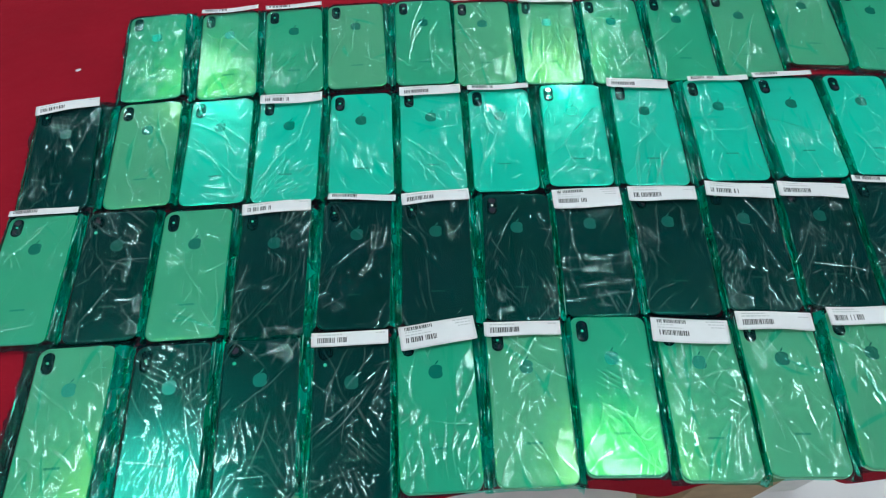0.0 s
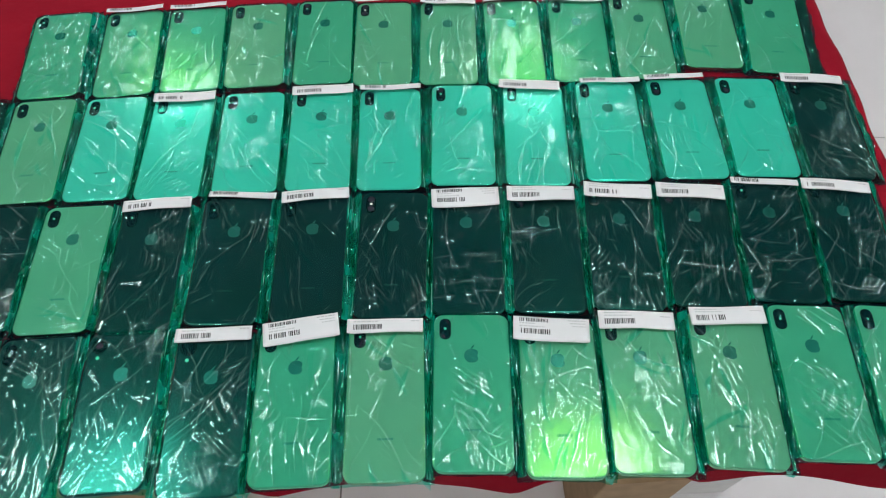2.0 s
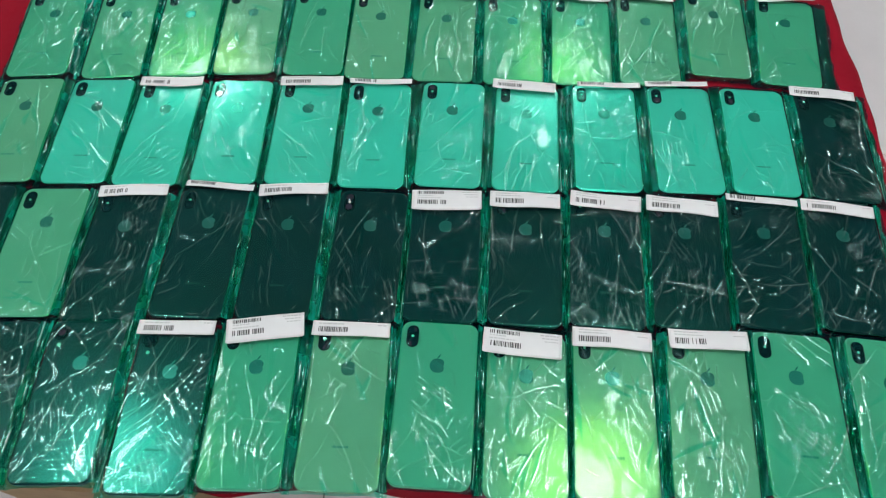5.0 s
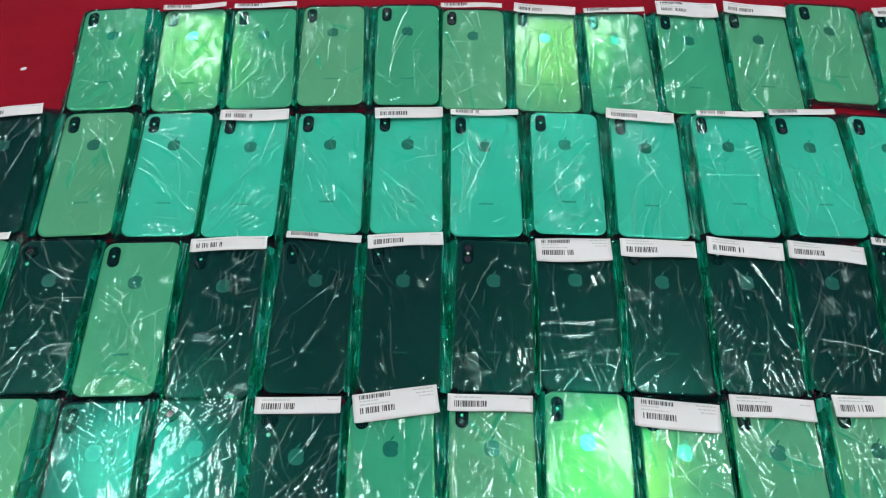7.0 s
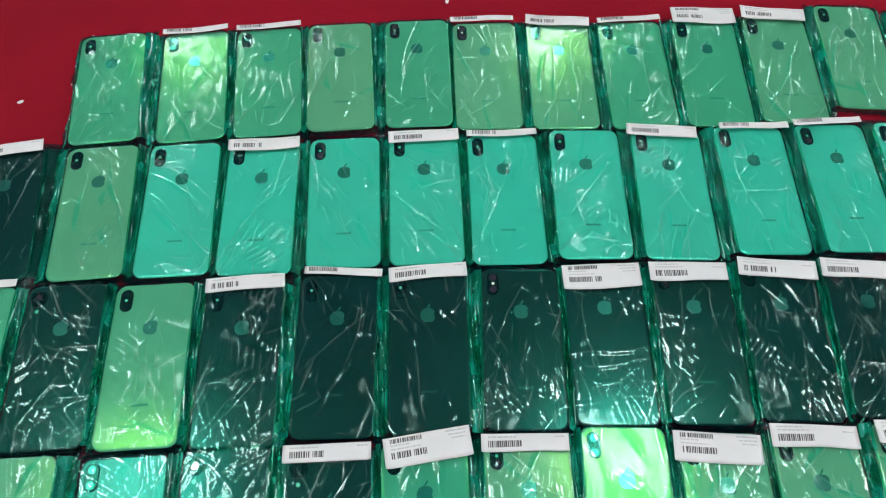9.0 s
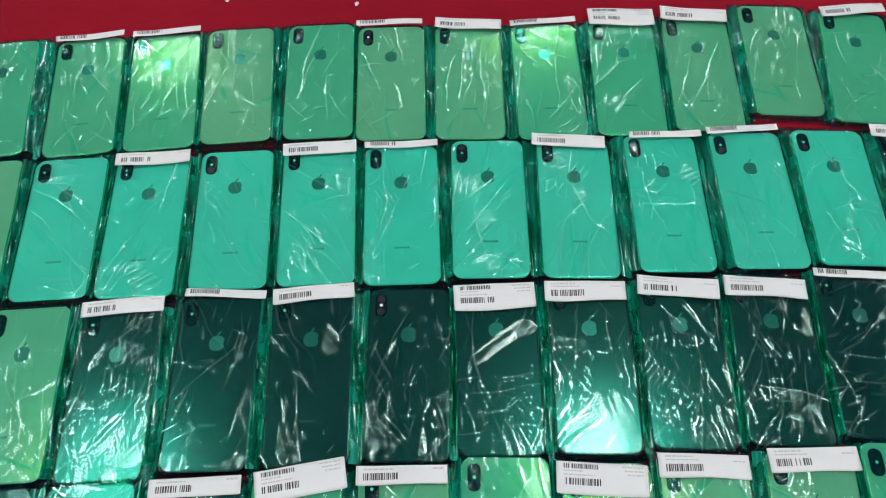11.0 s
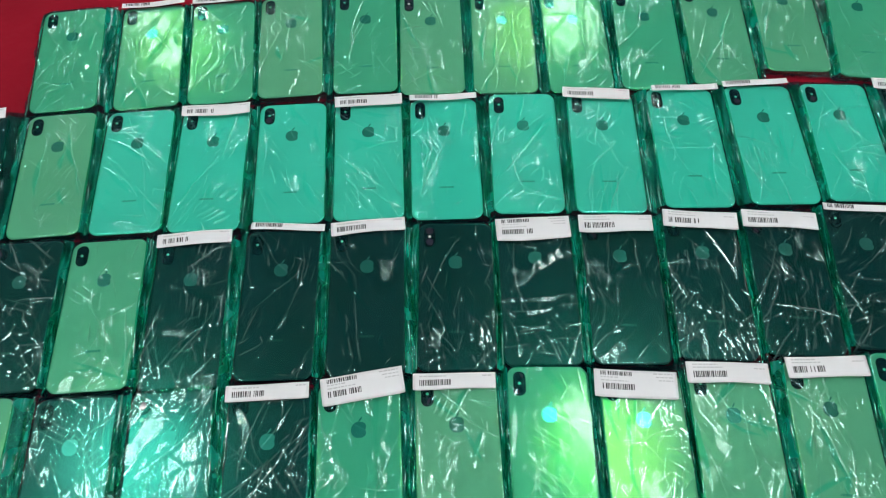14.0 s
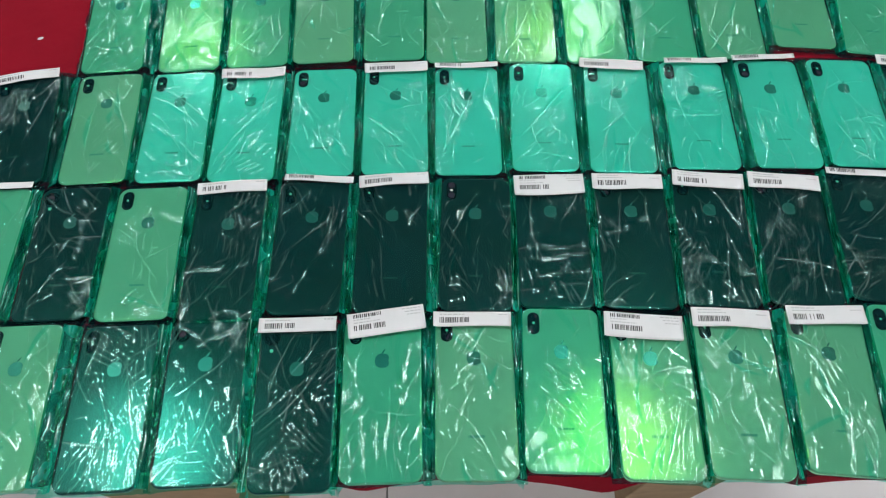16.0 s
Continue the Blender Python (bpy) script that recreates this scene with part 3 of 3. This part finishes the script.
def fold_mesh(seed, side, reach, y0, y1):
    """The surplus film beside the phone: a pleated skirt from the phone's edge down to the cloth, or a flat flap where it is wide."""
    rng = np.random.default_rng(seed + 900)
    ny, nx = 110, 14
    p = rng.uniform(0, 6, 8)
    flat = reach > 0.0155
    verts, crest_glint = [], []
    for j in range(ny):
        y = y0 + (y1 - y0) * j / (ny - 1)
        ruffle = 0.25 if flat else 1.0
        out = reach * (0.92 + ruffle * (0.14 * math.sin(y * 43 + p[0]) + 0.08 * math.sin(y * 131 + p[1])))
        crest = 0.30 + 0.14 * math.sin(y * 29 + p[2])
        second = 0.70 + 0.12 * math.sin(y * 37 + p[6])
        for i in range(nx):
            t = i / (nx - 1)
            z = 0.0078 * (1 - t) ** (3.0 if flat else 1.3) + 0.0014
            z += ruffle * 0.0024 * math.exp(-((t - crest) / 0.14) ** 2) * (0.6 + 0.4 * math.sin(y * 57 + p[3]))
            z += ruffle * 0.0012 * math.exp(-((t - second) / 0.10) ** 2)
            z += ruffle * (0.0009 * math.sin(y * 190 + t * 5 + p[4]) * t + 0.0006 * math.sin(t * 12 + y * 80 + p[5]))
            verts.append((side * (W / 2 - 0.0008 + (out + 0.0008) * t), y, max(0.0008, z)))
            # glint lines put on both pleat crests and the outer edge, in broken runs
            gaps = max(0.0, math.sin(y * 95 + p[7] + 2 * math.sin(y * 41)))
            crest_glint.append(gaps * max(math.exp(-((t - crest) / 0.07) ** 2), 0.7 * math.exp(-((t - second) / 0.06) ** 2), 0.6 * math.exp(-((t - 1) / 0.05) ** 2)))
    faces = [(j * nx + i, j * nx + i + 1, (j + 1) * nx + i + 1, (j + 1) * nx + i)[::side] for j in range(ny - 1) for i in range(nx - 1)]
    me = bpy.data.meshes.new("bag_fold")
    me.from_pydata(verts, [], faces)
    me.attributes.new("crest_glint", "FLOAT", "POINT").data.foreach_set("value", np.array(crest_glint, dtype=np.float32))
    me.materials.append(FLAP if flat else FOLD)
    me.polygons.foreach_set("use_smooth", [True] * len(me.polygons))
    return me


def tail_mesh(seed):
    """A loose corner of film that sticks out past the phone's foot and sags."""
    rng = np.random.default_rng(seed + 300)
    n = 9
    long, wide = rng.uniform(0.006, 0.010), rng.uniform(0.010, 0.016)
    verts = []
    for j in range(n):
        v = j / (n - 1)
        for i in range(n):
            u = i / (n - 1)
            x = W / 2 - 0.006 + wide * u * (1 - 0.55 * v) + 0.004 * v
            y = -H / 2 + 0.004 - long * v * (0.55 + 0.45 * u)
            verts.append((x, y, 0.0045 - 0.0075 * v * v + 0.0013 * math.sin(u * 9 + v * 4 + seed)))
    faces = [(j * n + i, j * n + i + 1, (j + 1) * n + i + 1, (j + 1) * n + i) for j in range(n - 1) for i in range(n - 1)]
    me = bpy.data.meshes.new("bag_tail")
    me.from_pydata(verts, [], faces)
    me.materials.append(FILM_TAUT)
    me.polygons.foreach_set("use_smooth", [True] * len(me.polygons))
    return me


LABEL_SIZES = {"thin": 0.008, "strip": 0.0150, "tall": 0.0195, "big": 0.0255}


def paper_label(thing, seed, style, tilt, shift, lift):
    """A white sticker over the bag's head, with bar codes and rows of small print."""
    rng = np.random.default_rng(seed + 5000)
    lw, lh = 0.0750, LABEL_SIZES[style]
    yt = H / 2 + lift
    a = radians(tilt)
    hem = rng.uniform(-1, 1, 4)
    def place(u, v, up):
        x, y = u * lw, v * lh
        y -= 0.0012 * hem[0] * math.sin(u * 5 + hem[1] * 3) * max(0.0, -v) * (lh / 0.02)
        px, py = shift + x * math.cos(a) - y * math.sin(a), yt + x * math.sin(a) + y * math.cos(a)
        z = TH + 0.0047 + 0.0006 * math.sin(u * 6 + hem[2] * 3) + 0.0012 * hem[3] * u * u * 3 - 0.05 * max(0.0, py - H / 2)
        return px, py, z + up
    nu, nv = 22, 8
    cut = 0.10
    def corner(u, v):
        e = abs(u) * 2
        if e > 1 - cut and v < -0.5:
            return v + (e - (1 - cut)) / cut * 0.03
        return v
    bm = bmesh.new()
    top = [[bm.verts.new(place(-0.5 + i / nu, corner(-0.5 + i / nu, -1 + j / nv), 0.00014)) for i in range(nu + 1)] for j in range(nv + 1)]
    low = [[bm.verts.new(place(-0.5 + i / nu, corner(-0.5 + i / nu, -1 + j / nv), 0.0)) for i in range(nu + 1)] for j in range(nv + 1)]
    for j in range(nv):
        for i in range(nu):
            bm.faces.new((top[j][i], top[j][i + 1], top[j + 1][i + 1], top[j + 1][i]))
            bm.faces.new((low[j][i], low[j + 1][i], low[j + 1][i + 1], low[j][i + 1]))
    for i in range(nu):
        bm.faces.new((top[0][i], low[0][i], low[0][i + 1], top[0][i + 1]))
        bm.faces.new((top[nv][i], top[nv][i + 1], low[nv][i + 1], low[nv][i]))
    for j in range(nv):
        bm.faces.new((top[j][0], top[j + 1][0], low[j + 1][0], low[j][0]))
        bm.faces.new((top[j][nu], low[j][nu], low[j + 1][nu], top[j + 1][nu]))
    sheet = part("label", bm, PAPER, thing, "white paper label with printed bars", True)

    def bar(bm, u0, u1, v0, v1):
        q = [bm.verts.new(place(u, v, up)) for up in (0.00016, 0.00024) for u, v in ((u0, v0), (u1, v0), (u1, v1), (u0, v1))]
        bm.faces.new((q[4], q[5], q[6], q[7]))
        for k in range(4):
            bm.faces.new((q[k], q[(k + 1) % 4], q[4 + (k + 1) % 4], q[4 + k]))

    def code(v0, v1, u0, u1):
        bm = bmesh.new()
        u = u0
        while u < u1:
            wd = rng.choice([0.009, 0.013, 0.019])
            if rng.random() < 0.94:
                bar(bm, u, u + wd, v0, v1)
            u += wd + rng.choice([0.007, 0.010, 0.013])
        tagged(part("barcode", bm, PRINT, sheet, "black bar code"), kind="stuff")

    def line(v, u0, u1, tall=0.0011):
        bm = bmesh.new()
        u = u0
        while u < u1:
            wd = rng.uniform(0.02, 0.06)
            bar(bm, u, min(u + wd, u1), v, v + tall / lh)
            u += wd + 0.012
        tagged(part("print_line", bm, PRINT_GREY, sheet, "row of small grey print"), kind="stuff")

    k = 0.0054 / lh
    if style == "thin":
        code(-0.62, -0.05, -0.44, -0.08)
    elif style == "strip":
        line(-0.22, -0.42, -0.10)
        line(-0.22, 0.34, 0.46)
        code(-0.38 - k, -0.38, -0.42, -0.04)
    elif style == "tall":
        line(-0.16, -0.42, -0.12)
        line(-0.30, -0.42, -0.06)
        line(-0.30, 0.32, 0.46)
        code(-0.44 - 1.1 * k, -0.44, -0.42, -0.02)
    else:
        code(-0.06 - 0.7 * k, -0.06, -0.42, -0.05)
        line(-0.30, -0.42, -0.20)
        line(-0.42, -0.42, -0.08)
        for q in range(3):
            line(-0.12 - 0.12 * q, 0.22 + 0.03 * q, 0.45)
        code(-0.50 - k, -0.50, -0.42, -0.02)


LOOK = {"gold": "gold-backed smartphone", "silver": "silver-white smartphone", "grey": "dark grey smartphone"}
tilts = np.random.default_rng(11)


def wrapped_phone(seed, x, y, turn, colour, style="", tilt=0.0, shift=0.0, lift=0.004, crease=0.8, spare=0.0, single=False, left=0.006, right=0.008, bottom=0.0045, tail=False, thin=None, drape=0.0):
    thing = new("wrapped_phone")
    band, back = MESH[colour]
    linked("band", band, thing, "polished metal band")
    linked("back_panel", back, thing)
    linked("emblem", EMBLEM[colour], thing, "mirror-bright round emblem").location = (0, 0.0335, 0)
    tagged(linked("wordmark", WORD[colour], thing, "row of faint grey bars"), kind="stuff").location = (0, -0.0395, 0)
    if single:
        hump = linked("camera_bump", ROUND_BUMP, thing, "round black camera")
        linked("lens", LENS_ROUND, hump)
        linked("flash", FLASH_SIDE, thing)
    else:
        hump = linked("camera_bump", BUMP, thing, "upright black twin camera")
        linked("lens", LENS_TOP, hump)
        linked("lens", LENS_LOW, hump)
        linked("flash", FLASH_MESH, hump)
    rng = np.random.default_rng(seed)
    right += spare
    linked("bag", bag_mesh(seed, crease, rng.uniform(0.15, 0.5) if thin is None else thin, drape, left, right, rng.uniform(0.004, 0.0065), bottom), thing, "crinkled clear green plastic film")
    linked("bag_fold", fold_mesh(seed, 1, right, -H / 2 + 0.002, H / 2 - 0.001), thing, "bunched pleat of green film")
    linked("bag_fold", fold_mesh(seed + 37, -1, left, -H / 2 + 0.002, H / 2 - 0.001), thing, "bunched pleat of green film")
    if tail:
        linked("bag_tail", tail_mesh(seed), thing, "loose corner of green film")
    if style:
        paper_label(thing, seed, style, tilt, shift, lift)
    thing.matrix_basis = pose(x, y, TABLE_Z + 0.0016, tilts.normal(0, 0.22), tilts.normal(0, 0.25), turn)
    words = LOOK[colour] + " in crinkled green plastic bag" + (" with white label" if style else "")
    return tagged(thing, words, "smartphone", "wrapped phones on the red cloth")


def row(first_seed, crease, bottom, entries):
    for k, (x, y, turn, colour, *rest) in enumerate(entries):
        options = dict(rest[0]) if rest else {}
        options["crease"] = options.get("crease", crease) * np.random.default_rng(first_seed * 7 + k).uniform(0.72, 1.12)
        room = {}
        if k > 0:
            room["left"] = max(0.0035, (x - entries[k - 1][0] - W) * 0.5 + 0.0022)
        if k + 1 < len(entries):
            room["right"] = max(0.0045, (entries[k + 1][0] - x - W) * 0.5 + 0.0030)
        wrapped_phone(first_seed + k, x, y, turn, colour, **{"crease": crease, "bottom": bottom, **room, **options})


def lab(style, tilt=0.0, shift=0.0, lift=0.004, **more):
    return dict(style=style, tilt=tilt, shift=shift, lift=lift, **more)


# front row
row(100, 1.0, 0.0022, [
    (-0.2649, -0.3605, 1.6, "gold", dict(left=0.017, thin=0.8)),
    (-0.1700, -0.3620, 2.0, "grey"),
    (-0.0847, -0.3580, 2.1, "grey", dict(single=True)),
    (0.0017, -0.3640, 0.9, "grey", lab("strip", 0, -0.002, 0.006, single=True, tail=True)),
    (0.0818, -0.3570, 0.8, "gold", lab("big", 7, 0.002, 0.006, thin=0.0)),
    (0.1680, -0.3560, -0.3, "gold", lab("strip", -1, -0.001, 0.001, tail=True, thin=0.9)),
    (0.2500, -0.3505, -2.3, "gold", dict(thin=0.1)),
    (0.3333, -0.3585, -2.2, "gold", lab("big", -3, -0.004, -0.001, tail=True, thin=0.7)),
    (0.4132, -0.3580, -3.0, "gold", lab("tall", -1, 0.0, 0.003, thin=0.9)),
    (0.5000, -0.3560, -5.0, "gold", lab("tall", 4, 0.001, 0.003, tail=True, thin=0.9)),
    (0.5830, -0.3520, -4.4, "gold", dict(tail=True, thin=0.1)),
    (0.6680, -0.3560, -6.0, "gold"),
])
# second row
row(200, 1.2, 0.0045, [
    (-0.3400, -0.2005, 1.2, "gold", lab("thin", 1, 0.0, 0.005, crease=0.5)),
    (-0.2525, -0.2000, 2.2, "grey", dict(single=True)),
    (-0.1700, -0.2013, 1.8, "gold", dict(crease=0.8, thin=0.6)),
    (-0.0857, -0.2043, 0.3, "grey", lab("strip", 3, -0.001, 0.007)),
    (0.0017, -0.1975, -0.7, "grey", lab("thin", -3, 0.004, 0.006, crease=0.55)),
    (0.0867, -0.1970, -0.4, "grey", lab("strip", 4, 0.0, 0.006, crease=0.55)),
    (0.1735, -0.1960, -2.0, "grey"),
    (0.2535, -0.1945, -1.4, "grey", lab("big", 2, -0.001, -0.001, crease=0.42, drape=38.0)),
    (0.3375, -0.1960, -2.5, "grey", lab("tall", 0, -0.002, 0.000, crease=0.8)),
    (0.4200, -0.1955, -3.4, "grey", lab("tall", -3, 0.001, 0.000, spare=0.002, crease=1.25)),
    (0.5030, -0.1955, -4.4, "grey", lab("tall", -2, -0.002, -0.003, crease=1.35)),
    (0.5855, -0.1930, -5.0, "grey", lab("thin", -1, 0.0, -0.001)),
    (0.6675, -0.1940, -4.6, "grey", lab("strip", -3, -0.002, -0.005, spare=0.003)),
])
# third row
row(300, 0.9, 0.0045, [
    (-0.3438, -0.0402, 5.6, "grey", lab("strip", 5, -0.003, 0.005, crease=1.0, spare=0.004)),
    (-0.2490, -0.0385, 3.4, "gold", dict(thin=0.9)),
    (-0.1638, -0.0378, 1.8, "silver"),
    (-0.0823, -0.0389, 0.4, "silver", lab("strip", 2, 0.0, 0.003)),
    (0.0037, -0.0345, 1.3, "silver"),
    (0.0870, -0.0331, 0.5, "silver", lab("strip", 2, 0.0, 0.003)),
    (0.1695, -0.0350, -0.4, "silver", lab("thin", 1, 0.0, 0.003)),
    (0.2563, -0.0315, -1.8, "silver"),
    (0.3430, -0.0350, -2.8, "silver", lab("strip", -3, -0.004, 0.004)),
    (0.4345, -0.0320, -2.1, "silver", lab("thin", 2, 0.006, 0.002)),
    (0.5240, -0.0318, -1.5, "silver", lab("thin", 3, -0.002, 0.005, spare=0.002)),
    (0.6085, -0.0322, -3.5, "silver"),
    (0.6940, -0.0375, -4.0, "grey", lab("strip", -3, -0.004, 0.004, crease=1.0, spare=0.004)),
])
# back row
row(400, 0.68, 0.0045, [
    (-0.2650, 0.1225, 5.6, "gold", dict(crease=1.1)),
    (-0.1705, 0.1230, 4.6, "gold", lab("thin", 1, 0.0, 0.004)),
    (-0.0870, 0.1265, 3.8, "gold", lab("thin", 1, 0.0, 0.005)),
    (-0.0063, 0.1322, 2.6, "gold", dict(thin=1.0)),
    (0.0820, 0.1347, 0.5, "gold", dict(crease=0.6, thin=0.2)),
    (0.1600, 0.1290, -0.4, "gold", lab("thin", 0, -0.002, 0.007, thin=0.9)),
    (0.2450, 0.1271, -1.6, "gold", lab("strip", -4, 0.001, 0.006, thin=0.8)),
    (0.3310, 0.1250, -1.0, "gold", lab("thin", 4, 0.0, 0.005)),
    (0.4170, 0.1250, -3.2, "gold", lab("big", 1, 0.001, 0.018, crease=0.6, thin=0.1)),
    (0.5010, 0.1280, -3.6, "gold", lab("tall", -4, 0.0, 0.011, thin=0.7)),
    (0.5905, 0.1440, -4.6, "gold", dict(thin=0.8)),
    (0.6770, 0.1300, -8.6, "gold", lab("strip", 11, 0.000, 0.009, crease=0.6, spare=0.011)),
])


# ---- scraps of paper on the cloth ----
def paper_scrap(x, y, size, turn, seed):
    rng = np.random.default_rng(seed)
    outline = [(size * (1 + 0.35 * rng.uniform(-1, 1)) * math.cos(a), 0.6 * size * (1 + 0.35 * rng.uniform(-1, 1)) * math.sin(a)) for a in [2 * math.pi * i / 9 for i in range(9)]]
    bm = slab(outline, 0.0, 0.0004)
    for v in bm.verts:
        v.co.z += 14.0 * v.co.x * v.co.x
    ob = part("paper_scrap", bm, PAPER)
    ob.matrix_basis = pose(x, y, TABLE_Z + 0.0008, 0, 0, turn)
    tagged(ob, "tiny white scrap of paper on red cloth", "paper scrap", "paper scraps")


paper_scrap(-0.364, 0.110, 0.0036, 20, 1)
paper_scrap(0.119, 0.252, 0.0034, 70, 2)
paper_scrap(-0.034, 0.263, 0.0026, 0, 3)
